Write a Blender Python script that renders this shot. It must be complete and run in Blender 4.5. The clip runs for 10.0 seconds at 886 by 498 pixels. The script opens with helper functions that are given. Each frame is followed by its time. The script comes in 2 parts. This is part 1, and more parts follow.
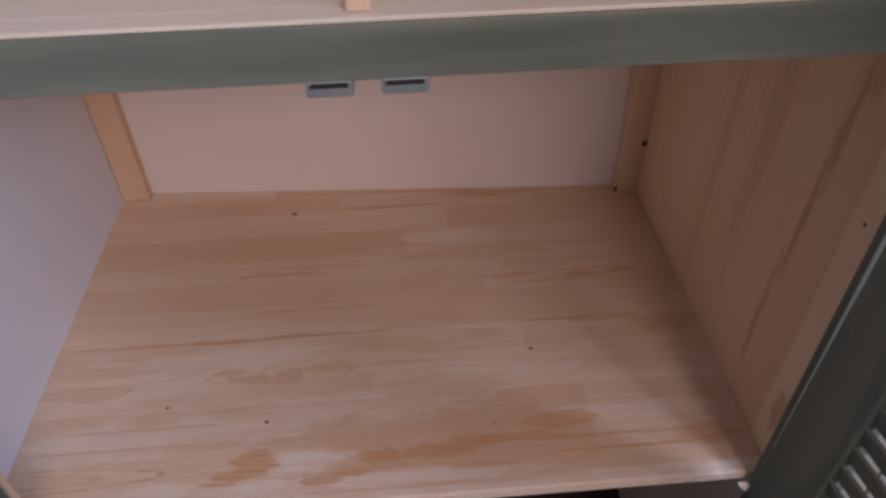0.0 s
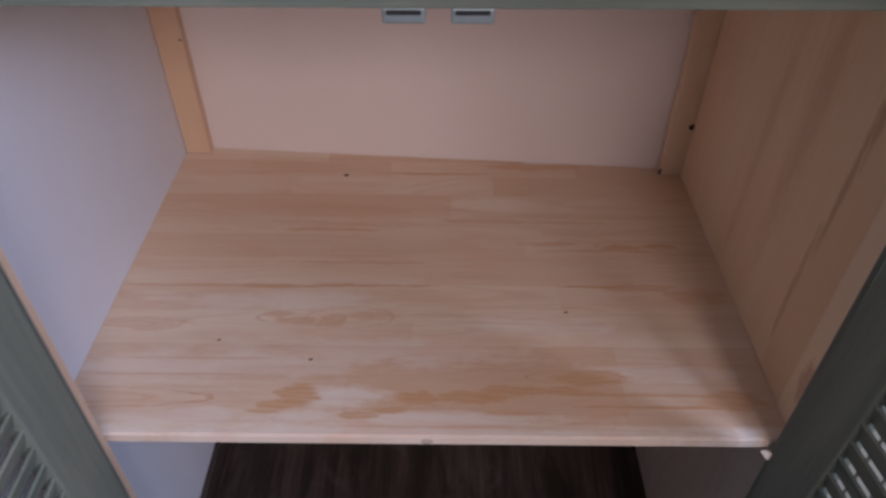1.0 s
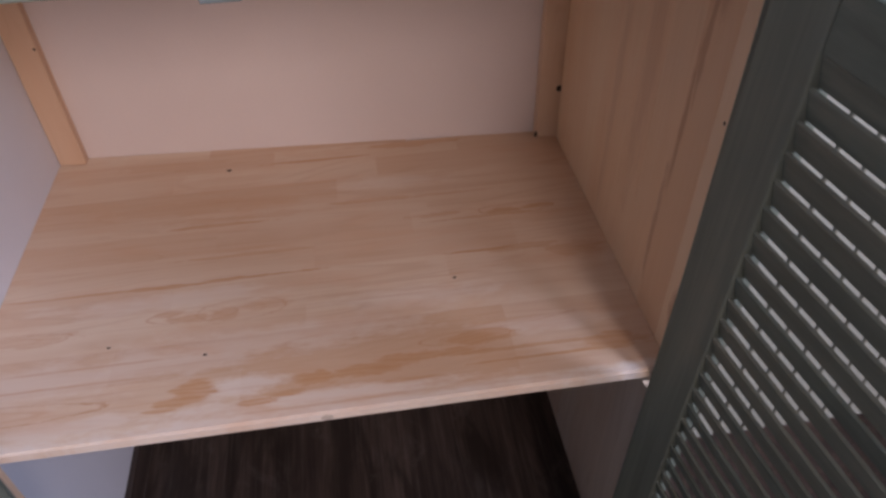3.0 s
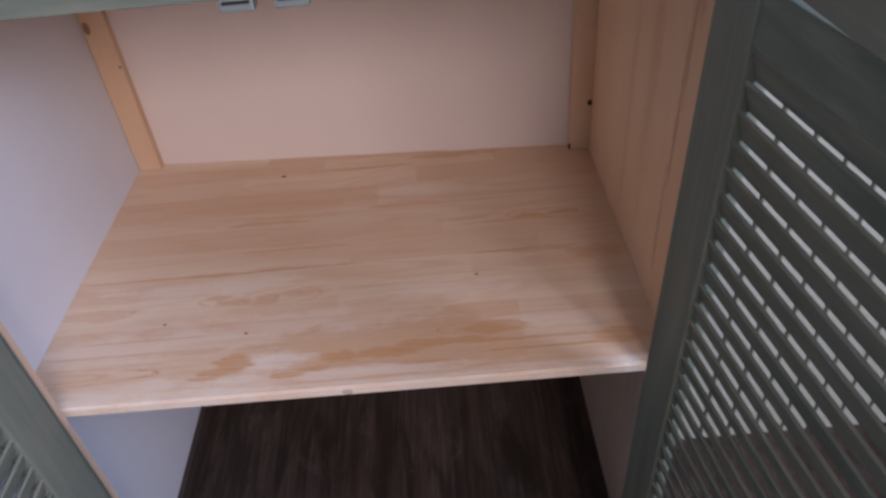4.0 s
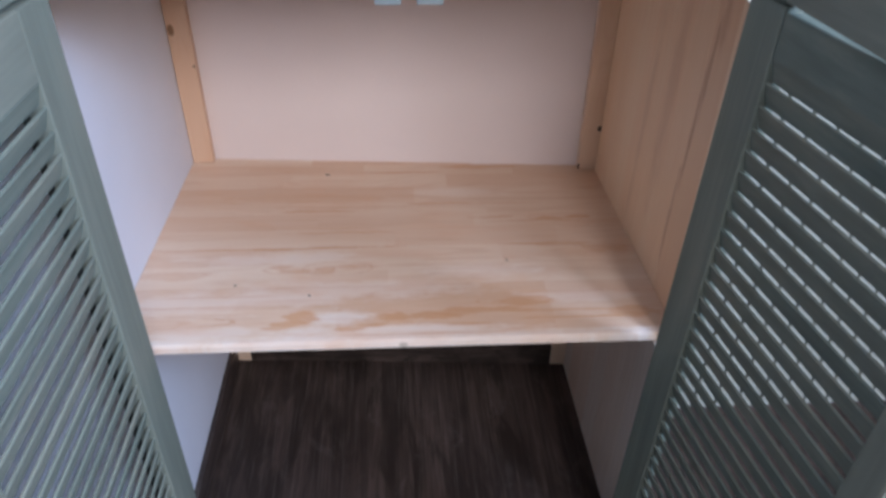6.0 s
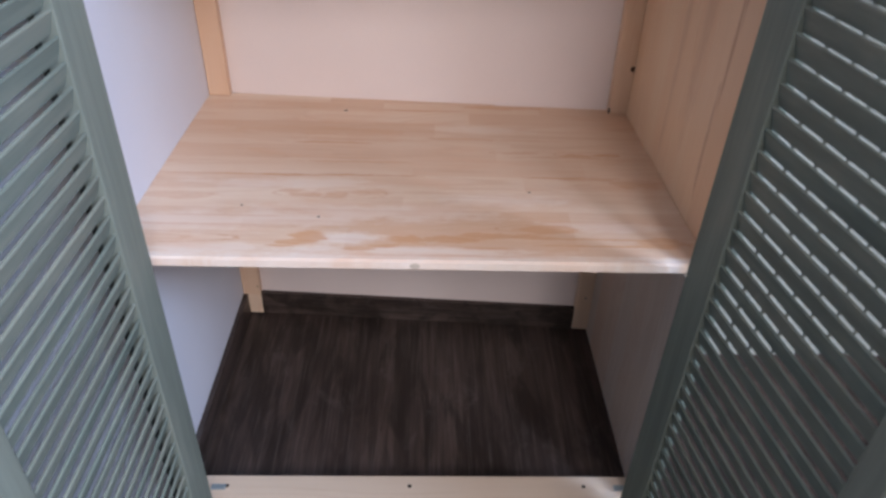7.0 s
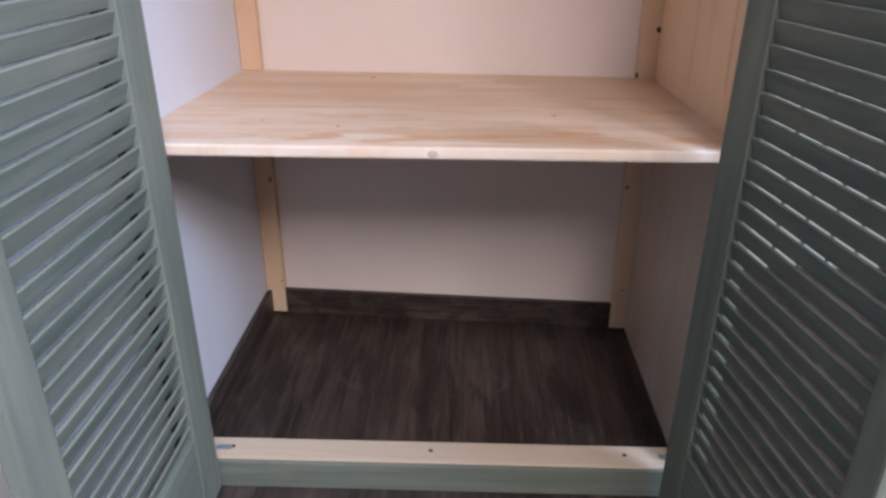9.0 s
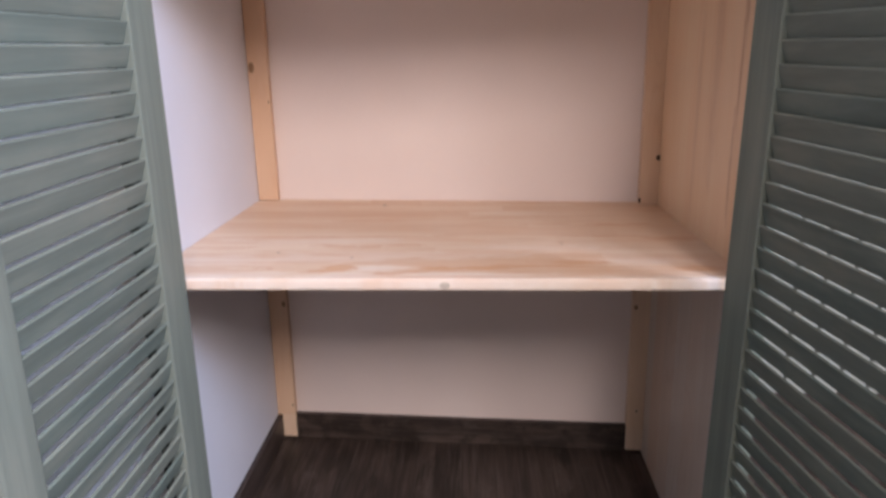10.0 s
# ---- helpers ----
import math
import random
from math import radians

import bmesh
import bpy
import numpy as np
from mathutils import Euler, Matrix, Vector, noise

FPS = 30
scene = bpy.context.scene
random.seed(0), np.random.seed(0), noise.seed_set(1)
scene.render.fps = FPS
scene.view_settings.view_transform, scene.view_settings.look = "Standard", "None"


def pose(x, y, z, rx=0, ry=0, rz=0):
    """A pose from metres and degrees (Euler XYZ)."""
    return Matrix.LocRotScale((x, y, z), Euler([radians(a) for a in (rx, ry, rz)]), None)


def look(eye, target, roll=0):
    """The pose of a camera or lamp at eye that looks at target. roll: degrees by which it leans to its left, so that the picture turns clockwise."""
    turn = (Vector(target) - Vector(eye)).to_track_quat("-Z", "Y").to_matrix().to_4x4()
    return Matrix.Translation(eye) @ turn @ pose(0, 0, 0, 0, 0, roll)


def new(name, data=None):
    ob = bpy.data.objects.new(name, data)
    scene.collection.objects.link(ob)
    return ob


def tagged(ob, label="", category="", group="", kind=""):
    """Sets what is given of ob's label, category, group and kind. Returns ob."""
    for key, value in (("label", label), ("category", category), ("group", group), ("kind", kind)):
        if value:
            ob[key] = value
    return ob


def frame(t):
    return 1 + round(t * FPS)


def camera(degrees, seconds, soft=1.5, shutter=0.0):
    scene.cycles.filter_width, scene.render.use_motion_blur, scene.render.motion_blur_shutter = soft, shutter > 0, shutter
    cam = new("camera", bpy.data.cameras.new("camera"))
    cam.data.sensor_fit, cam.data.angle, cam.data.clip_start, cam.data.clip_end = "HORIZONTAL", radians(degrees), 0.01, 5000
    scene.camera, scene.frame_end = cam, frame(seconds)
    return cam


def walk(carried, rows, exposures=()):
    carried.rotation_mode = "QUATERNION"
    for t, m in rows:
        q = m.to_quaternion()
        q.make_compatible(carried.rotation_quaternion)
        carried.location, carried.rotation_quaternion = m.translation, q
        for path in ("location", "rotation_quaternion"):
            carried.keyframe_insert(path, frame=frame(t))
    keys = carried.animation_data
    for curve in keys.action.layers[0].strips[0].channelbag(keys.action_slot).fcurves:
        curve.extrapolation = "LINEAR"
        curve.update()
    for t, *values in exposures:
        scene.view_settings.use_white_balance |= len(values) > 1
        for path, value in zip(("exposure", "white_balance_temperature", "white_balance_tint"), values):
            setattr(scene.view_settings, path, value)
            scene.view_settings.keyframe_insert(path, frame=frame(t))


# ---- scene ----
cam = camera(63.4, 10.0, soft=2.8, shutter=0.5)
PATH = [
    (0, (0.463, -0.398, 1.313), (0.563, 1.087, -0.024), -1.1),
    (0.3, (0.45, -0.421, 1.306), (0.526, 1.079, -0.016), -1.2),
    (0.5, (0.446, -0.439, 1.3), (0.534, 1.061, -0.021), -1.1),
    (1, (0.45, -0.463, 1.298), (0.448, 1.027, -0.037), 0.3),
    (1.3, (0.458, -0.48, 1.297), (0.377, 1.029, -0.013), -0.3),
    (1.5, (0.459, -0.487, 1.305), (0.345, 1.026, 0.003), -0.6),
    (2, (0.489, -0.479, 1.309), (0.435, 1.016, -0.019), -2.3),
    (2.3, (0.49, -0.466, 1.305), (0.577, 1.014, -0.038), -0.8),
    (2.5, (0.488, -0.468, 1.298), (0.657, 0.993, -0.058), -0.8),
    (2.7, (0.494, -0.474, 1.296), (0.708, 0.968, -0.073), -0.9),
    (3.8, (0.561, -0.584, 1.305), (0.586, 0.946, 0.017), -4.7),
    (4, (0.582, -0.595, 1.309), (0.558, 0.939, 0.026), -5.5),
    (4.5, (0.576, -0.615, 1.316), (0.586, 0.952, 0.073), -4.2),
    (4.8, (0.546, -0.639, 1.321), (0.616, 0.957, 0.119), -0.9),
    (5, (0.522, -0.661, 1.329), (0.614, 0.961, 0.161), 0.8),
    (5.2, (0.494, -0.687, 1.338), (0.581, 0.958, 0.204), 1.1),
    (5.5, (0.466, -0.737, 1.346), (0.556, 0.916, 0.224), 0.8),
    (5.8, (0.441, -0.772, 1.342), (0.56, 0.867, 0.203), 1.1),
    (6, (0.427, -0.792, 1.327), (0.553, 0.831, 0.165), 1.2),
    (6.2, (0.427, -0.802, 1.312), (0.537, 0.799, 0.119), 2.3),
    (7.3, (0.449, -0.819, 1.114), (0.471, 0.865, 0.034), 0.7),
    (7.5, (0.447, -0.83, 1.06), (0.447, 0.911, 0.076), 0.2),
    (7.7, (0.453, -0.841, 0.999), (0.437, 0.933, 0.075), 0.4),
    (8, (0.454, -0.86, 0.93), (0.407, 0.951, 0.083), -0.6),
    (8.3, (0.465, -0.883, 0.892), (0.391, 0.95, 0.097), -1.0),
    (8.5, (0.468, -0.894, 0.884), (0.393, 0.949, 0.111), -0.7),
    (8.7, (0.477, -0.912, 0.871), (0.398, 0.935, 0.106), -0.4),
    (9, (0.481, -0.934, 0.868), (0.412, 0.885, 0.04), -0.1),
    (9.3, (0.482, -0.939, 0.873), (0.393, 0.88, 0.045), -0.8),
    (9.5, (0.472, -0.939, 0.875), (0.392, 0.901, 0.094), -0.8),
    (9.7, (0.479, -0.939, 0.889), (0.384, 0.946, 0.228), -1.2),
    (10, (0.477, -0.944, 0.903), (0.383, 0.978, 0.36), -1.1),
]
# the clip's camera opens up and cools its picture on the way
EXPOSURES = [(0.0, -1.17, 6760, 31), (1.0, -1.02, 6270, 27), (1.6, -0.97, 6170, 26), (2.6, -0.92, 6700, 30), (4.0, -0.7, 6360, 25),
             (4.7, -0.55, 6110, 22), (5.5, -0.33, 5610, 15), (7.5, -0.1, 6060, 18), (9.0, 0.02, 6180, 18), (10.0, 0.06, 6510, 22)]
walk(cam, [(t, look(eye, target, roll)) for t, eye, target, roll in PATH], EXPOSURES)

# ---- world and light ----
world = bpy.data.worlds.new("sky")
world.use_nodes = True
scene.world = world
wn = world.node_tree
sky = wn.nodes.new("ShaderNodeTexSky")
sky.sky_type, sky.sun_disc = "NISHITA", False
sky.sun_elevation, sky.sun_rotation = radians(35), radians(60)
wn.links.new(sky.outputs[0], wn.nodes["Background"].inputs[0])
wn.nodes["Background"].inputs[1].default_value = 0.10

# daylight by a window right of the cupboard, plus added fill behind the camera
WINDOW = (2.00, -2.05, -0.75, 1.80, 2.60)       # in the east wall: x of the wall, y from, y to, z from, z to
FILL_OPENING = (-2.35, 0.64, 1.74, 1.80, 2.60)  # added for the fill, in the wall behind: y of the wall, x from, x to, z from, z to


def window_and_fill_light(eye, target, wide, high, energy, colour):
    lamp = bpy.data.lights.new("window_and_fill_light", "AREA")
    lamp.shape, lamp.size, lamp.size_y = "RECTANGLE", wide, high
    lamp.energy, lamp.color = energy, colour
    new("window_and_fill_light", lamp).matrix_world = look(eye, target)


window_and_fill_light((WINDOW[0] + 0.05, -1.40, 2.20), (0.0, -1.30, 1.10), 1.26, 0.76, 138.0, (0.63, 0.785, 1.0))
# warm fill lamp, added behind the camera to brighten the inside
window_and_fill_light((1.19, FILL_OPENING[0] - 0.05, 2.20), (1.05, 0.0, 1.00), 1.06, 0.76, 72.0, (1.0, 0.92, 0.83))


# ---- materials ----
class Nodes:
    """A short way to write node materials."""

    def __init__(self, name, rough=0.6, metal=0.0):
        self.mat = bpy.data.materials.new(name)
        self.mat.use_nodes = True
        self.tree = self.mat.node_tree
        self.bsdf = self.tree.nodes["Principled BSDF"]
        self.bsdf.inputs["Roughness"].default_value, self.bsdf.inputs["Metallic"].default_value = rough, metal

    def put(self, socket, value):
        if isinstance(value, bpy.types.NodeSocket):
            self.tree.links.new(value, socket)
        else:
            socket.default_value = value

    def math(self, op, a, b=0.0, clamp=False):
        n = self.tree.nodes.new("ShaderNodeMath")
        n.operation, n.use_clamp = op, clamp
        self.put(n.inputs[0], a), self.put(n.inputs[1], b)
        return n.outputs[0]

    def place(self):
        return self.tree.nodes.new("ShaderNodeNewGeometry").outputs["Position"]

    def chance(self):
        return self.tree.nodes.new("ShaderNodeObjectInfo").outputs["Random"]

    def split(self, v):
        n = self.tree.nodes.new("ShaderNodeSeparateXYZ")
        self.put(n.inputs[0], v)
        return n.outputs

    def vec(self, op, a, b):
        n = self.tree.nodes.new("ShaderNodeVectorMath")
        n.operation = op
        self.put(n.inputs[0], a), self.put(n.inputs[1], b)
        return n.outputs[0]

    def noise(self, v, scale, detail=3.0, rough=0.55, distort=0.0):
        n = self.tree.nodes.new("ShaderNodeTexNoise")
        self.put(n.inputs["Vector"], v)
        for key, value in (("Scale", scale), ("Detail", detail), ("Roughness", rough), ("Distortion", distort)):
            n.inputs[key].default_value = value
        return n.outputs["Fac"]

    def ramp(self, fac, *stops):
        n = self.tree.nodes.new("ShaderNodeValToRGB")
        self.put(n.inputs[0], fac)
        while len(n.color_ramp.elements) < len(stops):
            n.color_ramp.elements.new(0.5)
        for e, (at, value) in zip(n.color_ramp.elements, stops):
            e.position = at
            e.color = (value, value, value, 1) if isinstance(value, float) else (*value, 1)
        return n.outputs[0]

    def mix(self, fac, a, b, blend="MIX"):
        n = self.tree.nodes.new("ShaderNodeMix")
        n.data_type, n.blend_type = "RGBA", blend
        self.put(n.inputs[0], fac)
        for socket, value in ((n.inputs[6], a), (n.inputs[7], b)):
            self.put(socket, (*value, 1) if isinstance(value, tuple) else value)
        return n.outputs[2]

    def done(self, colour, height=None, bump=0.2, depth=0.001, rough=None):
        self.put(self.bsdf.inputs["Base Color"], (*colour, 1) if isinstance(colour, tuple) else colour)
        if rough is not None:
            self.put(self.bsdf.inputs["Roughness"], rough)
        if height is not None:
            n = self.tree.nodes.new("ShaderNodeBump")
            n.inputs["Strength"].default_value, n.inputs["Distance"].default_value = bump, depth
            self.put(n.inputs["Height"], height)
            self.tree.links.new(n.outputs[0], self.bsdf.inputs["Normal"])
        return self.mat


def grain_space(m, along, stretch=0.07, spread=(3.1, 5.3, 7.7)):
    """World metres, shifted from piece to piece and drawn out along the grain's axis."""
    shift = m.vec("MULTIPLY", spread, (1, 1, 1))
    n = m.tree.nodes.new("ShaderNodeVectorMath")
    n.operation = "SCALE"
    m.put(n.inputs[0], shift), m.put(n.inputs["Scale"], m.chance())
    scale = [1.0, 1.0, 1.0]
    scale["xyz".index(along)] = stretch
    return m.vec("MULTIPLY", m.vec("ADD", m.place(), n.outputs[0]), tuple(scale))


# heartwood and resin figures of the shelf board: x, y, half length, half width, strength
FIGURES = [
    (0.274, 0.062, 0.024, 0.013, 0.9), (0.250, 0.047, 0.020, 0.006, 0.85), (0.236, 0.038, 0.016, 0.003, 0.7),
    (0.352, 0.033, 0.022, 0.0045, 0.85), (0.385, 0.041, 0.022, 0.005, 0.8),
    (0.420, 0.058, 0.026, 0.011, 0.9), (0.482, 0.060, 0.050, 0.009, 0.85), (0.552, 0.072, 0.055, 0.008, 0.8),
    (0.630, 0.090, 0.045, 0.009, 0.7), (0.535, 0.038, 0.036, 0.004, 0.6),
    (0.055, 0.176, 0.055, 0.010, 0.45), (0.255, 0.184, 0.026, 0.007, 0.55), (0.305, 0.184, 0.020, 0.012, 0.5), (0.225, 0.196, 0.020, 0.005, 0.5), (0.350, 0.192, 0.040, 0.008, 0.4),
    (0.230, 0.249, 0.060, 0.0036, 0.9), (0.340, 0.252, 0.080, 0.003, 0.9), (0.090, 0.250, 0.090, 0.0024, 0.65), (0.665, 0.253, 0.055, 0.003, 0.95), (0.730, 0.252, 0.050, 0.007, 0.6),
    (0.800, 0.238, 0.040, 0.014, 0.5), (0.612, 0.345, 0.040, 0.006, 0.6), (0.710, 0.338, 0.024, 0.006, 0.85), (0.772, 0.342, 0.022, 0.005, 0.85), (0.680, 0.330, 0.080, 0.003, 0.6),
    (0.520, 0.398, 0.070, 0.005, 0.6), (0.630, 0.396, 0.080, 0.003, 0.5), (0.330, 0.300, 0.090, 0.003, 0.5),
    (0.290, 0.374, 0.080, 0.0035, 0.75), (0.340, 0.388, 0.100, 0.008, 0.35), (0.433, 0.524, 0.075, 0.003, 0.95), (0.605, 0.546, 0.068, 0.008, 0.7),
    (0.190, 0.545, 0.090, 0.012, 0.3), (0.260, 0.425, 0.150, 0.014, 0.3), (0.715, 0.048, 0.100, 0.0022, 0.9), (0.680, 0.066, 0.090, 0.0026, 0.8), (0.800, 0.060, 0.030, 0.012, 0.75),
    (0.110, 0.092, 0.090, 0.002, 0.55), (0.150, 0.118, 0.100, 0.002, 0.45), (0.470, 0.018, 0.120, 0.002, 0.45),
]

# growth rings laid open as long nested loops: x, y, half length, half width, strength
LOOPS = [(0.020, 0.057, 0.150, 0.0155, 0.85), (0.030, 0.176, 0.080, 0.013, 0.55), (0.262, 0.189, 0.062, 0.013, 0.7), (0.325, 0.190, 0.060, 0.020, 0.45),
         (0.735, 0.342, 0.062, 0.012, 0.75), (0.560, 0.116, 0.200, 0.014, 0.35), (0.610, 0.092, 0.060, 0.010, 0.7), (0.090, 0.315, 0.120, 0.016, 0.3)]


# sapwood patches; the first, along the front edge, paints in daylight falling there
PALE_AND_LIT = [(0.42, 0.004, 0.60, 0.016, 0.95), (0.335, 0.060, 0.055, 0.014, 0.9), (0.450, 0.028, 0.170, 0.012, 0.8), (0.230, 0.110, 0.120, 0.020, 0.6), (0.130, 0.030, 0.100, 0.012, 0.6),
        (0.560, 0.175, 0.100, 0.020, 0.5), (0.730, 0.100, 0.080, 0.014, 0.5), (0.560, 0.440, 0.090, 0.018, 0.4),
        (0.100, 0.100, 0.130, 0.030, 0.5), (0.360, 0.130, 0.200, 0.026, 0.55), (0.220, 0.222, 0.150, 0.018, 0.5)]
# darker streaks of the upright panel: y, z, half width, half length, strength
STREAKS = [(0.104, 0.97, 0.006, 0.060, 0.7), (0.112, 0.86, 0.005, 0.080, 0.75), (0.122, 0.72, 0.006, 0.090, 0.6), (0.090, 1.04, 0.010, 0.050, 0.5),
           (0.030, 0.66, 0.012, 0.030, 0.7), (0.215, 0.88, 0.020, 0.160, 0.25), (0.300, 0.80, 0.010, 0.200, 0.25), (0.060, 0.40, 0.008, 0.120, 0.4)]


def spots(m, u, v, wob, figures, crisp=1.5):
    """How much of a figure there is at u, v: the strongest of some ragged ovals."""
    total = None
    for cu, cv, ru, rv, power in figures:
        du = m.math("DIVIDE", m.math("SUBTRACT", u, cu), ru)
        dv = m.math("DIVIDE", m.math("SUBTRACT", v, cv), rv)
        d = m.math("SQRT", m.math("ADD", m.math("MULTIPLY", du, du), m.math("MULTIPLY", dv, dv)))
        spot = m.math("MULTIPLY", m.math("MULTIPLY", m.math("SUBTRACT", 1.25, m.math("ADD", d, wob)), crisp, True), power)
        total = spot if total is None else m.math("MAXIMUM", total, spot)
    return total


def loops(m, u, v, wob, figures):
    """Thin nested oval lines, broken up by the wobble."""
    total = None
    for cu, cv, ru, rv, power in figures:
        du = m.math("DIVIDE", m.math("SUBTRACT", u, cu), ru)
        dv = m.math("DIVIDE", m.math("SUBTRACT", v, cv), rv)
        d = m.math("ADD", m.math("SQRT", m.math("ADD", m.math("MULTIPLY", du, du), m.math("MULTIPLY", dv, dv))), m.math("MULTIPLY", wob, 0.16))
        ring = m.ramp(m.math("COSINE", m.math("MULTIPLY", d, 12.566)), (0.55, 0.0), (1.0, 1.0))
        line = m.math("MULTIPLY", m.math("MULTIPLY", ring, m.ramp(d, (0.25, 0.0), (0.9, 1.0), (1.10, 1.0), (1.14, 0.0))), power)
        total = line if total is None else m.math("MAXIMUM", total, line)
    return total


def pine(name, along, tone=(0.74, 0.555, 0.405), deep=(0.55, 0.32, 0.18), pale=(0.83, 0.69, 0.55), lined=0.28, figured=""):
    m = Nodes(name, 0.5)
    v = grain_space(m, along, 0.10)
    rings = m.noise(v, 8.0, 2.0, 0.5, 0.8)
    lines = m.math("SINE", m.math("MULTIPLY", rings, 110.0))
    patchy = m.ramp(m.noise(m.place(), 7.0, 2.0), (0.38, 0.15), (0.65, 1.0))
    lines = m.math("MULTIPLY", m.ramp(lines, (0.45, 0.0), (0.98, 1.0)), patchy)
    broad = m.ramp(m.noise(v, 12.0, 3.0), (0.35, 0.0), (0.68, 1.0))
    fibre = m.noise(grain_space(m, along, 0.02), 240.0, 3.0, 0.6)
    colour = m.mix(broad, pale, tone)
    colour = m.mix(m.math("MULTIPLY", lines, lined), colour, deep)
    colour = m.mix(m.math("MULTIPLY", m.math("POWER", m.chance(), 1.7), 0.55), colour, (0.63, 0.37, 0.21))
    if figured:
        x, y, z = m.split(m.place())
        along_x = figured == "shelf"
        fine = m.noise(m.vec("MULTIPLY", m.place(), (45.0, 150.0, 1.0) if along_x else (1.0, 150.0, 30.0)), 1.0, 4.0, 0.7)
        coarse = m.noise(m.vec("MULTIPLY", m.place(), (16.0, 40.0, 1.0) if along_x else (1.0, 40.0, 9.0)), 1.0, 2.0, 0.5)
        wob = m.math("ADD", m.math("MULTIPLY", m.math("SUBTRACT", fine, 0.5), 1.9), m.math("MULTIPLY", m.math("SUBTRACT", coarse, 0.5), 1.5))
        if along_x:
            colour = m.mix(m.math("MULTIPLY", spots(m, x, y, wob, PALE_AND_LIT), 0.8), colour, (0.88, 0.81, 0.74))
            mottle = m.ramp(m.noise(m.vec("MULTIPLY", m.place(), (5.0, 22.0, 1.0)), 1.0, 4.0, 0.65, 0.6), (0.50, 0.0), (0.72, 0.42))
            colour = m.mix(mottle, colour, (0.70, 0.40, 0.225))
            # the growth rings that the saw has laid open show as flames inside the figures
            ring = m.math("SINE", m.math("ADD", m.math("MULTIPLY", y, 900.0), m.math("MULTIPLY", m.noise(m.vec("MULTIPLY", m.place(), (6.0, 14.0, 1.0)), 1.0, 3.0), 40.0)))
            flames = m.ramp(ring, (0.0, 0.72), (0.8, 1.0))
            stripe = m.ramp(m.noise(m.vec("MULTIPLY", m.place(), (3.5, 330.0, 1.0)), 1.0, 2.0, 0.5, 0.25), (0.56, 0.0), (0.70, 0.30))
            where = m.ramp(m.noise(m.vec("MULTIPLY", m.place(), (3.0, 16.0, 1.0)), 1.0, 2.0), (0.44, 0.0), (0.60, 1.0))
            colour = m.mix(m.math("MULTIPLY", stripe, where), colour, (0.56, 0.28, 0.13))
            colour = m.mix(m.math("MULTIPLY", loops(m, x, y, wob, LOOPS), 0.85), colour, (0.56, 0.27, 0.13))
            colour = m.mix(m.math("MULTIPLY", spots(m, x, y, wob, FIGURES, 2.8), flames), colour, (0.62, 0.325, 0.155))
        else:
            colour = m.mix(spots(m, y, z, wob, STREAKS), colour, (0.46, 0.25, 0.15))
    colour = m.mix(m.math("MULTIPLY", fibre, 0.25), colour, deep)
    return m.done(colour, fibre, 0.12, 0.0005, m.ramp(fibre, (0.3, 0.36), (0.8, 0.55)))


def painted_wood(name, along, base, worn, amount=0.35):
    """Thin sage wash on pine, brushed along the grain, with the wood showing through in streaks."""
    m = Nodes(name, 0.45)
    v = grain_space(m, along, 0.06)
    streak = m.noise(v, 45.0, 4.0, 0.6, 0.3)
    cloud = m.noise(m.place(), 9.0, 3.0)
    fibre = m.noise(grain_space(m, along, 0.03), 260.0, 2.0)
    fac = m.ramp(m.math("ADD", m.math("MULTIPLY", streak, 0.6), m.math("MULTIPLY", cloud, 0.4)), (0.50, 0.0), (0.72, 1.0))
    dark = tuple(c * 0.72 for c in base)
    colour = m.mix(m.ramp(streak, (0.3, 0.0), (0.6, 1.0)), dark, base)
    colour = m.mix(m.math("MULTIPLY", fac, amount), colour, worn)
    colour = m.mix(m.math("MULTIPLY", m.chance(), 0.22), colour, tuple(c * 0.8 for c in worn))
    m.bsdf.inputs["Specular IOR Level"].default_value = 0.3
    return m.done(colour, fibre, 0.25, 0.0006, m.ramp(fibre, (0.3, 0.62), (0.8, 0.82)))


def plaster(name, base, scale=260.0):
    m = Nodes(name, 0.85)
    fine = m.noise(m.place(), scale, 3.0, 0.6)
    broad = m.noise(m.place(), 3.5, 3.0)
    colour = m.mix(m.ramp(broad, (0.3, 0.0), (0.75, 1.0)), tuple(c * 0.94 for c in base), base)
    colour = m.mix(m.ramp(fine, (0.3, 0.12), (0.7, 0.0)), colour, tuple(c * 0.7 for c in base))
    return m.done(colour, fine, 0.35, 0.0012)


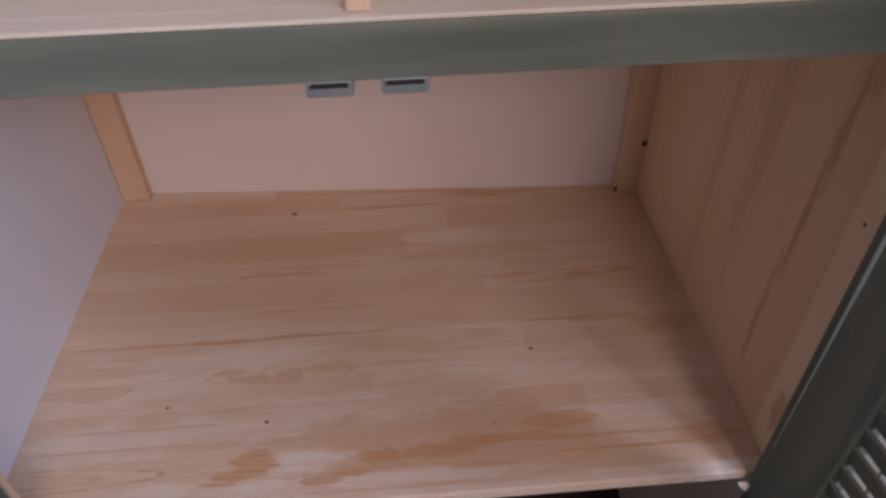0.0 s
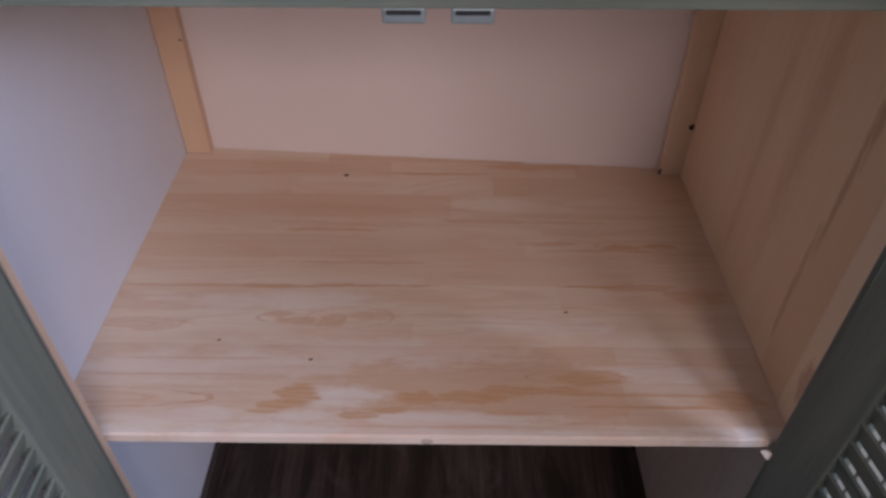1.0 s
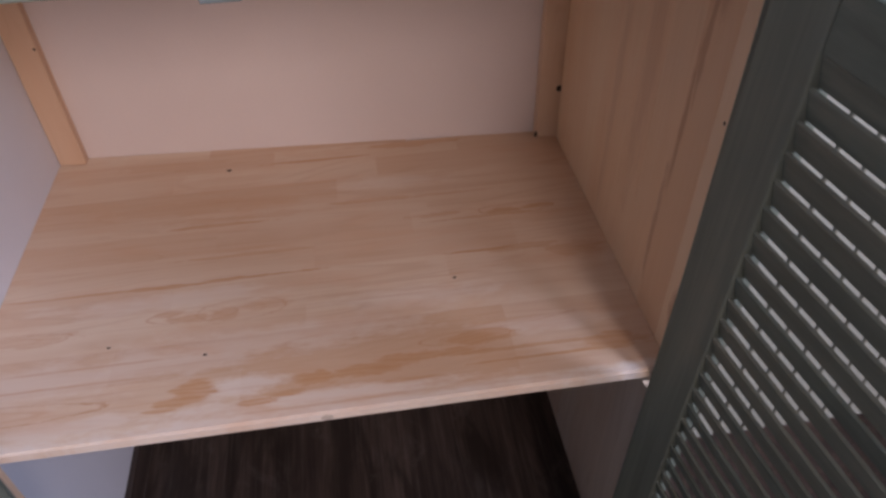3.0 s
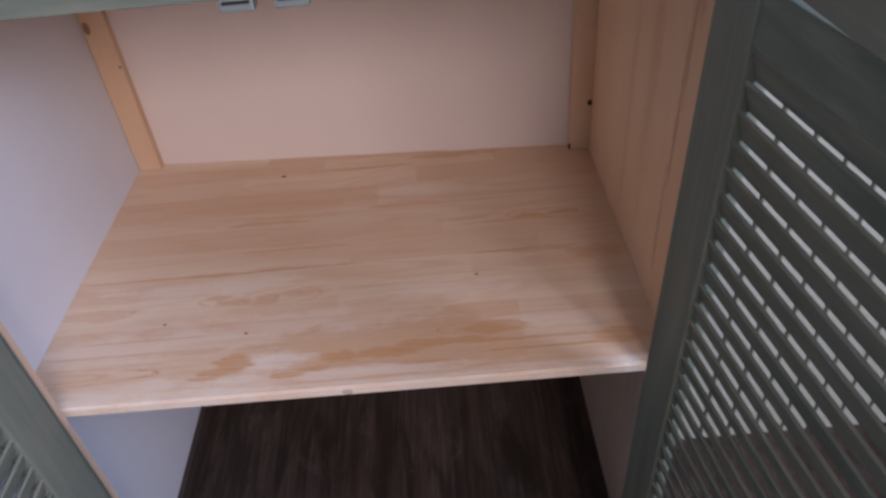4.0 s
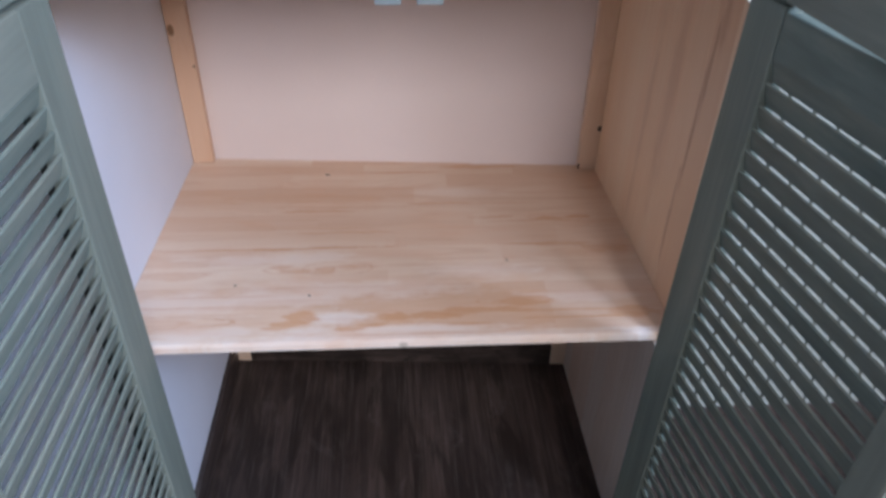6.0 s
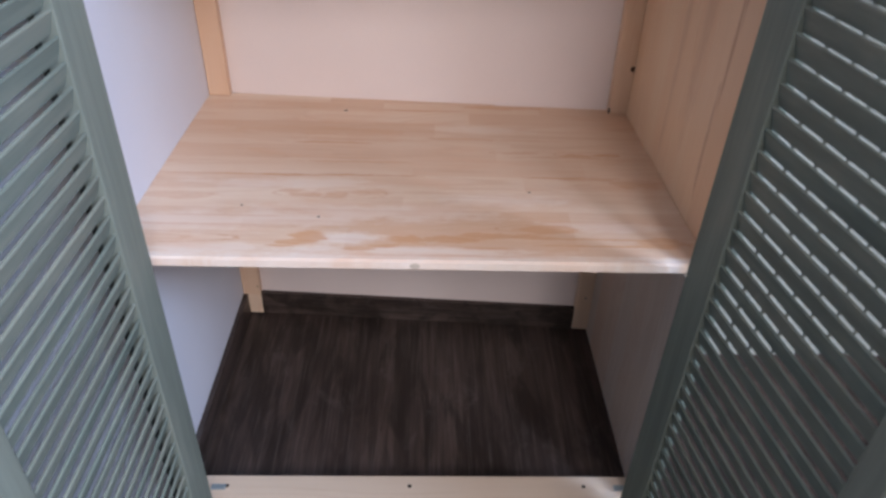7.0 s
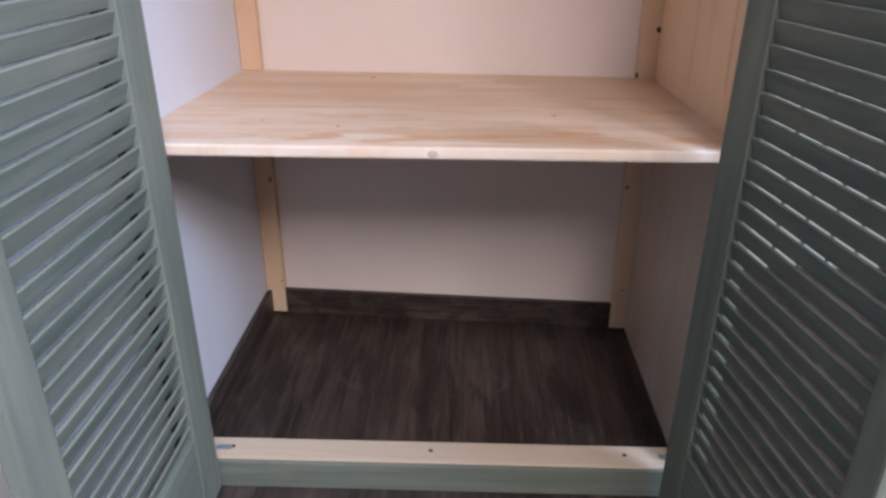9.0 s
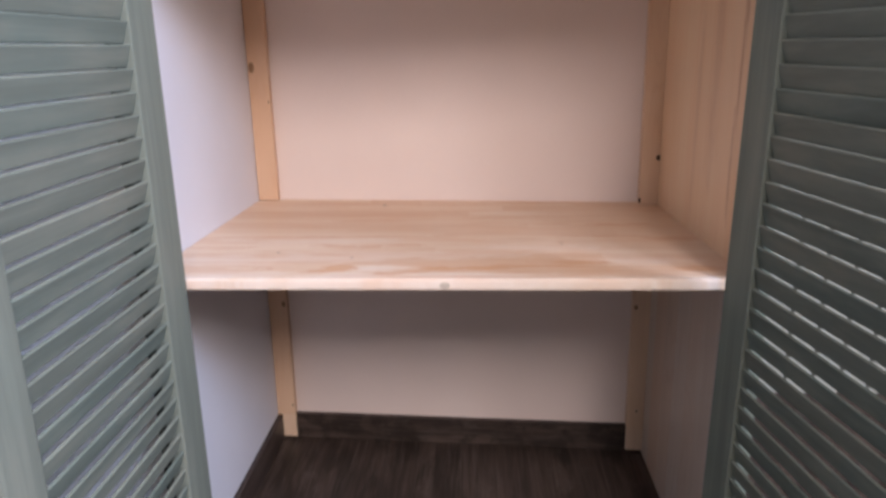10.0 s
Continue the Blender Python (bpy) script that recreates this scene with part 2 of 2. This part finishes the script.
def dark_floor(name, along="y"):
    m = Nodes(name, 0.5)
    v = grain_space(m, along, 0.05)
    streak = m.noise(v, 38.0, 4.0, 0.65, 0.3)
    broad = m.noise(m.vec("MULTIPLY", m.place(), (5.0, 1.2, 1.0)), 1.6, 3.0)
    flame = m.noise(m.vec("MULTIPLY", m.place(), (1.0, 0.22, 1.0)), 17.0, 4.0, 0.6, 0.9)
    dust = m.noise(m.vec("MULTIPLY", m.place(), (1.0, 0.6, 1.0)), 13.0, 4.0, 0.7, 0.5)
    fibre = m.noise(grain_space(m, along, 0.03), 300.0, 2.0)
    colour = m.ramp(streak, (0.30, (0.017, 0.011, 0.009)), (0.52, (0.046, 0.031, 0.025)), (0.76, (0.105, 0.076, 0.063)))
    colour = m.mix(m.ramp(broad, (0.4, 0.0), (0.75, 0.30)), colour, (0.085, 0.059, 0.049))
    colour = m.mix(m.ramp(flame, (0.42, 0.75), (0.54, 0.0)), colour, (0.016, 0.0105, 0.008))
    pores = m.noise(grain_space(m, along, 0.035), 150.0, 3.0, 0.7)
    colour = m.mix(m.ramp(pores, (0.52, 0.0), (0.68, 0.28)), colour, (0.15, 0.12, 0.105))
    colour = m.mix(m.ramp(pores, (0.34, 0.40), (0.46, 0.0)), colour, (0.012, 0.008, 0.006))
    colour = m.mix(m.ramp(dust, (0.58, 0.0), (0.74, 0.45)), colour, (0.125, 0.105, 0.095))
    return m.done(colour, fibre, 0.2, 0.0005, m.ramp(fibre, (0.3, 0.42), (0.8, 0.62)))


def plain(name, base, rough=0.5, metal=0.0, grit=120.0):
    m = Nodes(name, rough, metal)
    n = m.noise(m.place(), grit, 3.0)
    return m.done(m.mix(n, tuple(c * 0.75 for c in base), base), n, 0.1, 0.0004)


SAGE, RAW = (0.143, 0.174, 0.145), (0.33, 0.29, 0.22)
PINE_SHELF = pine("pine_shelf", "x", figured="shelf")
PINE_WALL = pine("pine_panel", "z", (0.84, 0.60, 0.40), (0.60, 0.35, 0.19), (0.88, 0.70, 0.50), 0.10, "panel")
PINE_POST = pine("pine_batten", "z", (0.73, 0.54, 0.40), (0.54, 0.30, 0.17), (0.82, 0.66, 0.50), 0.18)
PINE_RAIL = pine("pine_sill", "x", (0.68, 0.62, 0.51), (0.50, 0.38, 0.26), (0.76, 0.71, 0.62), 0.15)
PINE_SILL = pine("weathered_pine_sill", "x", (0.52, 0.49, 0.40), (0.42, 0.33, 0.24), (0.62, 0.59, 0.50), 0.20)
PINE_GREY = pine("grey_pine_panel", "z", (0.64, 0.55, 0.47), (0.44, 0.34, 0.27), (0.74, 0.66, 0.58), 0.30)
SAGE_X = painted_wood("sage_wash_along_rail", "x", SAGE, RAW)
SAGE_Z = painted_wood("sage_wash_along_stile", "z", SAGE, RAW, 0.25)
SAGE_Y = painted_wood("sage_wash_along_slat", "y", SAGE, RAW, 0.30)
WHITE = plaster("white_wall_paint", (0.74, 0.75, 0.82))
PANEL = plaster("pale_grey_panel_paint", (0.29, 0.30, 0.265))
DRAB = plaster("drab_wall_paint", (0.36, 0.29, 0.21))
BOARD = plaster("pinkish_back_board", (0.80, 0.69, 0.645), 420.0)
FLOOR = dark_floor("dark_wood_floor")
SKIRTING = dark_floor("dark_wood_skirting", "x")
ZINC = plain("galvanised_metal", (0.36, 0.43, 0.45), 0.5, 0.6)
BLACK = plain("slot_and_shade_black", (0.02, 0.02, 0.02), 0.7)
KNOT = plain("dark_knot_and_shade", (0.045, 0.022, 0.012), 0.6, 0.0, 500.0)
BROWN_KNOT = plain("brown_knot", (0.30, 0.165, 0.085), 0.55, 0.0, 400.0)
SCREW = plain("dark_screw", (0.06, 0.055, 0.05), 0.4, 0.6)


# ---- builders ----
def link(name, bm, material, parent=None, label=""):
    me = bpy.data.meshes.new(name)
    bm.to_mesh(me)
    bm.free()
    me.materials.append(material)
    ob = new(name, me)
    ob.parent = parent
    if label:
        ob["label"] = label
    return ob


def part(name, bm, material, parent, label=""):
    return link(name, bm, material, parent, label)


def block(x0, x1, y0, y1, z0, z1, round_off=0.0, steps=2):
    bm = bmesh.new()
    bmesh.ops.create_cube(bm, size=1.0)
    for v in bm.verts:
        v.co = Vector((x0 if v.co.x < 0 else x1, y0 if v.co.y < 0 else y1, z0 if v.co.z < 0 else z1))
    if round_off:
        bmesh.ops.bevel(bm, geom=list(bm.edges), offset=round_off, segments=steps, affect="EDGES", profile=0.6)
    return bm


def disc(centre, normal, radius, height, long=1.0):
    """A low domed disc on a surface, drawn out by long along its own x."""
    bm = bmesh.new()
    bmesh.ops.create_uvsphere(bm, u_segments=12, v_segments=6, radius=1.0)
    turn = Vector(normal).to_track_quat("Z", "Y").to_matrix().to_4x4()
    bmesh.ops.transform(bm, verts=bm.verts, matrix=Matrix.Translation(centre) @ turn @ Matrix.Diagonal((radius * long, radius, height, 1)))
    return bm


def thing(name, at=(0, 0, 0), **tags):
    ob = new(name)
    ob.location = at
    ob.empty_display_size = 0.05
    return tagged(ob, **tags)


W, D, H = 0.85, 0.600, 0.593         # inside width and depth of the cupboard, top of its shelf
SKEW = -0.0647                       # the back wall runs out of square
TOP = 1.95                           # top of the cupboard
SHELF_T = 0.0165
SAG, LEAN = 0.0135, 0.0045           # the shelf falls towards the back wall and the pine panel
RAIL0, RAIL1 = 1.1015, 1.140
OPEN0, OPEN1 = 0.066, 0.828          # the opening of the face frame
ROOM = (-2.20, 2.00, -2.35, 2.70)    # x from, x to, y from, ceiling


def structure(name, bm, material, label):
    return tagged(link(name, bm, material), label, kind="structure")


# ---- setting ----
def back(x):
    """Where the back wall stands at x."""
    return D - 0.001 + SKEW * x


def skewed(bm, from_y=0.3):
    """Lay the far side of a block against the back wall."""
    for v in bm.verts:
        if v.co.y > from_y:
            v.co.y = back(v.co.x) + 0.001 + v.co.y - D
    return bm


structure("floor", block(ROOM[0] - 0.12, ROOM[1] + 0.12, ROOM[2] - 0.12, D + 0.10, -0.06, 0.0), FLOOR, "dark brown wood-grain floor running into the cupboard")
structure("wall_left", block(-0.12, 0.0, -0.62, D + 0.10, 0.0, ROOM[3]), WHITE, "white painted wall forming the cupboard's side")
structure("wall_back", skewed(block(0.0, W + 0.02, D, D + 0.10, 0.0, ROOM[3])), BOARD, "pinkish off-white back wall of the cupboard")
structure("wall_beside", block(W + 0.022, ROOM[1], 0.012, D + 0.10, 0.0, ROOM[3]), PANEL, "pale grey panelled wall beside the cupboard")
structure("wall_above", block(0.0, W + 0.022, -0.008, 0.0, TOP + 0.02, ROOM[3]), DRAB, "painted wall above the cupboard")
structure("wall_end", block(ROOM[0], -0.12, -0.10, 0.0, 0.0, ROOM[3]), DRAB, "painted wall of the room")
structure("wall_west", block(ROOM[0] - 0.12, ROOM[0], ROOM[2] - 0.12, 0.0, 0.0, ROOM[3]), DRAB, "painted wall of the room")
structure("ceiling", block(ROOM[0] - 0.12, ROOM[1] + 0.12, ROOM[2] - 0.12, D + 0.10, ROOM[3], ROOM[3] + 0.10), WHITE, "white painted ceiling")


def wall_with_opening(y0, y1, z1, hole):
    """A wall 12 cm thick along y, with an opening through it."""
    _, a, b, c, d = hole
    bm = bmesh.new()
    for box in ((y0, a, 0.0, z1), (b, y1, 0.0, z1), (a, b, 0.0, c), (a, b, d, z1)):
        piece = block(0.0, 0.12, *box)
        me = bpy.data.meshes.new("piece")
        piece.to_mesh(me)
        piece.free()
        bm.from_mesh(me)
        bpy.data.meshes.remove(me)
    return bm


east = wall_with_opening(ROOM[2] - 0.12, D + 0.10, ROOM[3], WINDOW)
bmesh.ops.translate(east, verts=east.verts, vec=(ROOM[1], 0, 0))
structure("wall_east", east, DRAB, "painted wall with an opening that lets light in")
# unseen wall; its opening is added for the fill lamp
south = wall_with_opening(ROOM[0], ROOM[1], ROOM[3], FILL_OPENING)
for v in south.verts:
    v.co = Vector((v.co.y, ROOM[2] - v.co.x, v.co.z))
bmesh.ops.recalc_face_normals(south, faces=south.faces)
structure("wall_south", south, DRAB, "painted wall with an opening that lets light in")
structure("baseboard", skewed(block(0.0135, W - 0.001, D - 0.012, D - 0.0005, 0.0, 0.065, 0.002)), SKIRTING, "dark brown wood-grain skirting along the back wall")
structure("baseboard", block(0.0005, 0.012, 0.062, D - 0.020, 0.0, 0.065, 0.002), FLOOR, "dark brown wood-grain skirting along the white side wall")


# ---- the cupboard's carcass ----
def side_panel():
    """Glued pine panel with upright staves, the cupboard's right side."""
    root = thing("wall_right", (W, 0, 0), label="glued pine panel with upright staves, bare wood", kind="structure")
    edges = [0.0, 0.055, 0.118, 0.185, 0.247, 0.325, 0.400, 0.475, D + SKEW * W - 0.0005]
    for a, b in zip(edges, edges[1:]):
        part("stave", block(0.0, 0.020, a + 0.0001, b - 0.0001, H - 0.018, TOP, 0.0004, 1), PINE_WALL, root)
        part("stave", block(0.0, 0.020, a + 0.0001, b - 0.0001, 0.0, H - 0.0182, 0.0004, 1), PINE_GREY, root, "greyer pine below the shelf")
    part("knot", disc((-0.0001, 0.037, 0.918), (-1, 0, 0), 0.0022, 0.0004), KNOT, root)
    return root


def shelf_board():
    root = thing("shelf", (0, 0, H), label="bare glued pine shelf board with orange grain figures", category="shelf")
    rows = [0.004, 0.022, 0.084, 0.142, 0.202, 0.254, 0.310, 0.364, 0.404, 0.464, 0.515, 0.560, D]
    cuts = [(0.44,), (0.33, 0.67), (0.170, 0.67), (0.41,), (0.23, 0.61), (0.423, 0.72), (0.28, 0.571), (0.228, 0.60), (0.462,), (0.20, 0.53), (0.36, 0.673), (0.25,)]
    for k, (a, b) in enumerate(zip(rows, rows[1:])):
        ends = [0.0005, *cuts[k], W - 0.0005]
        for c, d in zip(ends, ends[1:]):
            d = min(d, (a + 0.002 - D) / SKEW)
            if d - c < 0.02:
                continue
            bm = block(c, d, a, b, -SHELF_T, 0.0)
            for v in bm.verts:
                v.co.y = min(v.co.y, back(v.co.x))
            if k == 0:
                front = [e for e in bm.edges if all(v.co.y < 0.005 for v in e.verts) and abs(e.verts[0].co.z - e.verts[1].co.z) < 1e-6 and abs(e.verts[0].co.x - e.verts[1].co.x) > 0.01]
                bmesh.ops.bevel(bm, geom=front, offset=0.0025, segments=2, affect="EDGES")
            part("stave", bm, PINE_SHELF, root)
    for x, y, r in ((0.286, 0.518, 0.0030), (0.616, 0.203, 0.0018), (0.283, 0.117, 0.0018), (0.160, 0.148, 0.0016)):
        part("pin_hole", disc((x, y, 0.0), (0, 0, 1), r, 0.0004, 1.5), KNOT, root, "small dark pin hole")
    part("knot", disc((0.432, 0.0038, -0.009), (0, -1, 0), 0.005, 0.0005, 1.5), plain("pale_knot", (0.60, 0.50, 0.40), 0.5), root, "greyish knot in the front edge")
    root.rotation_euler.x, root.rotation_euler.y = -SAG, LEAN
    return root


def batten(x0, x1, label, knots):
    """An upright batten in a back corner, against the back wall; one length stands under the shelf, one on it."""
    cx = (x0 + x1) / 2
    root = thing("batten", (cx, back(cx), 0), label=label, category="batten", group="upright battens in the back corners")
    a, b = x0 - cx + 0.0006, x1 - cx + 0.0004
    for name, deep, low, high in (("foot", -0.0125, 0.0075, 0.0652), ("lower_length", -0.0005, 0.0652, H - SHELF_T - SAG * D - LEAN * cx - 0.0003), ("upper_length", -0.0005, H + 0.0006 - SAG * 0.55 - LEAN * cx, RAIL1 - 0.022)):
        bm = block(a, b, -0.0195, deep, low, high, 0.0012)
        for v in bm.verts:
            v.co.y += SKEW * v.co.x
        part(name, bm, PINE_POST, root)
    for x, z, r, long, dark in knots:
        part("knot", disc((x - cx, -0.0196 + SKEW * (x - cx), z), (0, -1, 0), r, 0.0007, long), KNOT if dark else BROWN_KNOT, root)
    return root


def upper_floor():
    root = thing("upper_shelf", (0, 0, RAIL1), label="bare pale pine shelf board, floor of the upper compartment", category="shelf")
    rows = [0.0125, 0.070, 0.130, 0.190, 0.250, 0.310, 0.370, 0.430, 0.490, D - 0.0005]
    for a, b in zip(rows, rows[1:]):
        bm = block(0.0005, W - 0.0005, a, b, -0.020, 0.0)
        part("stave", skewed(bm, D - 0.01), PINE_RAIL, root)
    return root


side_panel()
shelf_board()
batten(0.0005, 0.0435, "bare pine batten upright beside the white wall", ((0.0405, 0.797, 0.0022, 1.0, True), (0.0095, 0.868, 0.0110, 0.6, False), (0.039, 0.09, 0.002, 1.0, True), (0.0365, 0.345, 0.0070, 0.7, False)))
# second dark disc paints in the shade of a crevice at the shelf
batten(W - 0.0375, W - 0.0005, "bare pine batten with dark knots and a painted crevice shade upright beside the pine panel", ((W - 0.003, 0.678, 0.0058, 1.0, True), (W - 0.0365, 0.590, 0.0065, 0.4, True), (0.833, 0.106, 0.0024, 1.0, True), (0.8195, 0.354, 0.0055, 0.8, False)))
upper_floor()
tagged(link("cupboard_top", skewed(block(0.0, W + 0.02, 0.0, D, TOP, TOP + 0.018)), PINE_RAIL), "bare pine top board of the cupboard", "board")


# ---- face frame ----
def face_frame():
    root = thing("face_frame", (0, 0, 0), label="sage green washed face frame with raw inner edges", category="frame")
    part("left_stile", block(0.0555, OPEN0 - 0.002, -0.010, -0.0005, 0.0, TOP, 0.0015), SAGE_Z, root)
    # black strip stands in for the shade behind the open left door
    part("hinge_shade", block(0.0005, 0.0550, -0.006, -0.0005, 0.0, TOP), BLACK, root, "black strip standing in for the shade behind the hinges")
    part("right_stile", block(OPEN1 + 0.0005, W + 0.020, -0.010, -0.0005, 0.0, TOP, 0.0015), SAGE_Z, root)
    part("raw_edge", block(OPEN0 - 0.002, OPEN0, -0.009, -0.0008, 0.062, TOP), PINE_POST, root, "bare pine inner edge")
    part("top_rail", block(OPEN0 + 0.0005, OPEN1 - 0.0005, -0.008, 0.012, RAIL0, RAIL1 - 0.003, 0.0012), SAGE_X, root)
    part("rail_edge", block(OPEN0 + 0.0005, OPEN1 - 0.0005, -0.006, 0.012, RAIL1 - 0.003, RAIL1, 0.0008), PINE_RAIL, root, "worn bare wood along the rail's top edge")
    for low, high in ((RAIL0 - 0.010, RAIL0 - 0.0005), (H - SHELF_T - 0.012, H - SHELF_T - 0.0005)):
        bm = block(OPEN1 - 0.012, OPEN1 - 0.0002, -0.006, -0.001, low, high)
        for v in bm.verts:
            if v.co.z < high - 0.001 and v.co.x < OPEN1 - 0.006:
                v.co.x = OPEN1 - 0.003
        part("wedge", bm, PINE_RAIL, root, "small pale wedge shape")
    return root


def centre_post():
    return tagged(link("centre_post", block(0.437, 0.4515, 0.001, 0.030, RAIL1 + 0.0005, TOP - 0.0005, 0.0012), PINE_POST), "bare pine post standing on the rail", "post")


def door_sill():
    root = thing("door_sill", (0, 0, 0), label="pine sill board with a sage washed front", category="sill")
    part("board", block(0.001, W - 0.001, -0.0008, 0.050, 0.0005, 0.056, 0.002), PINE_SILL, root)
    part("painted_front", block(0.001, W - 0.001, -0.0085, -0.0012, 0.0005, 0.053, 0.002), SAGE_X, root, "sage washed face with worn edges")
    for x in (0.086, 0.423, 0.748):
        part("screw", disc((x, 0.027, 0.056), (0, 0, 1), 0.004, 0.0008), SCREW, root, "dark countersunk screw")
    for x in (OPEN0 + 0.004, OPEN1 - 0.012):
        part("plate", block(x - 0.012, x + 0.014, 0.018, 0.030, 0.0555, 0.0572, 0.0005), ZINC, root, "small grey metal plate")
    return root


def catch(x):
    root = thing("magnetic_catch", (x, -0.002, RAIL0), label="small zinc magnetic door catch under the rail", category="door catch", group="catches under the rail")
    part("body", block(-0.0145, 0.0145, -0.004, 0.012, -0.0115, -0.0005, 0.0015), ZINC, root)
    part("slot", block(-0.0115, 0.0115, -0.0055, -0.0035, -0.0045, -0.0018), BLACK, root, "dark slot")
    part("flange", block(-0.021, 0.021, 0.000, 0.010, -0.0022, -0.0003, 0.0005), ZINC, root)
    return root


face_frame()
centre_post()
door_sill()
catch(0.4225)
catch(0.4685)


# ---- louvred doors ----
DOOR_T = 0.022


def slat_mesh(length, angle, chord, thick):
    """A slat with rounded long edges; its inner edge is the higher one."""
    bm = bmesh.new()
    c, s = math.cos(radians(angle)), math.sin(radians(angle))
    outline = []
    r = min(0.0014, thick * 0.45)
    for cu, cv, start in ((chord / 2 - r, thick / 2 - r, 0), (r - chord / 2, thick / 2 - r, 90), (r - chord / 2, r - thick / 2, 180), (chord / 2 - r, r - thick / 2, 270)):
        for k in range(3):
            a = radians(start + 45 * k)
            p, q = cu + r * math.cos(a), cv + r * math.sin(a)
            outline.append((p * c - q * s, p * s + q * c))
    rings = [[bm.verts.new((x, y, z)) for y, z in outline] for x in (-length / 2, length / 2)]
    for i in range(12):
        bm.faces.new((rings[0][i], rings[0][(i + 1) % 12], rings[1][(i + 1) % 12], rings[1][i]))
    bm.faces.new(rings[0]), bm.faces.new(rings[1][::-1])
    bmesh.ops.recalc_face_normals(bm, faces=bm.faces)
    me = bpy.data.meshes.new("slat")
    bm.to_mesh(me)
    bm.free()
    me.materials.append(SAGE_Y)
    return me


def louvred_door(name, bottom, top, low, high, side, wide, hanging, stile, label, group, pitch=72.5, thick=0.0042, chord=0.0266, drop=0.0):
    """low, high: heights of the bottom and top rails; hanging, stile: widths of the stiles at the hinges and at the free edge. Its inner face is y = 0; it reaches from its hinge at x = 0 to side * wide. drop: how far the top rail has sunk at the hinges."""
    root = thing(name, label=label, category="door", group=group)

    def across(a, b):
        return sorted((side * a, side * b))

    part("hanging_stile", block(*across(0.0, hanging), -DOOR_T, 0.0, bottom, top, 0.0025), SAGE_Z, root)
    part("stile", block(*across(wide - stile, wide), -DOOR_T, 0.0, bottom, top, 0.004), SAGE_Z, root)
    part("bottom_rail", block(*across(hanging, wide - stile), -DOOR_T + 0.001, -0.001, bottom + 0.0003, bottom + low, 0.0015), SAGE_Y, root)
    rail = block(*across(hanging, wide - stile), -DOOR_T + 0.001, -0.001, top - high, top - 0.0003, 0.0015)
    for v in rail.verts:
        if v.co.z > top - 0.004:
            v.co.z -= drop * (wide - stile - abs(v.co.x)) / (wide - stile - hanging)
    part("top_rail", rail, SAGE_Y, root)
    z0, z1 = bottom + low, top - high
    count = round((z1 - z0) / 0.0265)
    me = slat_mesh(wide - stile - hanging + 0.004, pitch, chord, thick)
    for k in range(count):
        ob = new("slat", me)
        ob.location = (side * (hanging + wide - stile) / 2, -0.0078, z0 + (k + 0.5) * (z1 - z0) / count)
        ob.parent = root
    return root


def hang(door, hinge, degrees, lean=0.0):
    """Hang a door by the inner corner of its hinge side, turned open by degrees."""
    door.matrix_basis = pose(*hinge, 0, lean, 0) @ pose(0, 0, 0, 0, 0, degrees) @ pose(0, 0, -hinge[2])
    return door


LOWER, UPPER = "sage green washed louvred wooden door, standing open", "sage green washed louvred upper door, standing open"
LEFT, RIGHT = (0.081, -0.031, 0.6), (0.801, -0.037, 0.6)
LEFT_SIZE, RIGHT_SIZE = (1, 0.408, 0.068, 0.056), (-1, 0.390, 0.062, 0.041)
hang(louvred_door("louvred_door", 0.022, 1.115, 0.1485, 0.070, *LEFT_SIZE, LOWER + " before the white wall", "lower louvred doors"), LEFT, -90)
hang(louvred_door("louvred_door", 0.022, 1.115, 0.1395, 0.0525, *RIGHT_SIZE, LOWER + " on the pine panel's side", "lower louvred doors", 73.2, 0.0037, 0.0285, 0.0050), RIGHT, 98, 0.9)
hang(louvred_door("louvred_door", 1.1205, 1.90, 0.060, 0.080, *LEFT_SIZE, UPPER + " before the white wall", "upper louvred doors"), LEFT, -92)
hang(louvred_door("louvred_door", 1.1205, 1.90, 0.060, 0.080, *RIGHT_SIZE, UPPER + " on the pine panel's side", "upper louvred doors"), RIGHT, 93, 0.9)


# ---- panelling of the wall beside the cupboard ----
def panelling(x0, x1, board=0.0385, low=0.42, high=2.60):
    """Upright painted boards with open joints, hung on the wall beside the cupboard."""
    wall = bpy.data.objects["wall_beside"]
    me = None
    for k in range(int((x1 - x0) / board)):
        if me is None:
            bm = block(0.0, board - 0.004, 0.0, 0.0115, low, high, 0.0015, 1)
            me = bpy.data.meshes.new("board")
            bm.to_mesh(me)
            bm.free()
            me.materials.append(PANEL)
        ob = new("board", me)
        ob.location = (x0 + k * board, 0.0, 0.0)
        ob.parent = wall
    # dark sheet paints in the shade on the low part of this wall
    part("dado", block(x0, x1, 0.004, 0.0115, 0.0005, low - 0.001, 0.001), FLOOR, wall, "dark wood-grain sheet standing in for shade below the panelling")


panelling(W + 0.0235, ROOM[1])
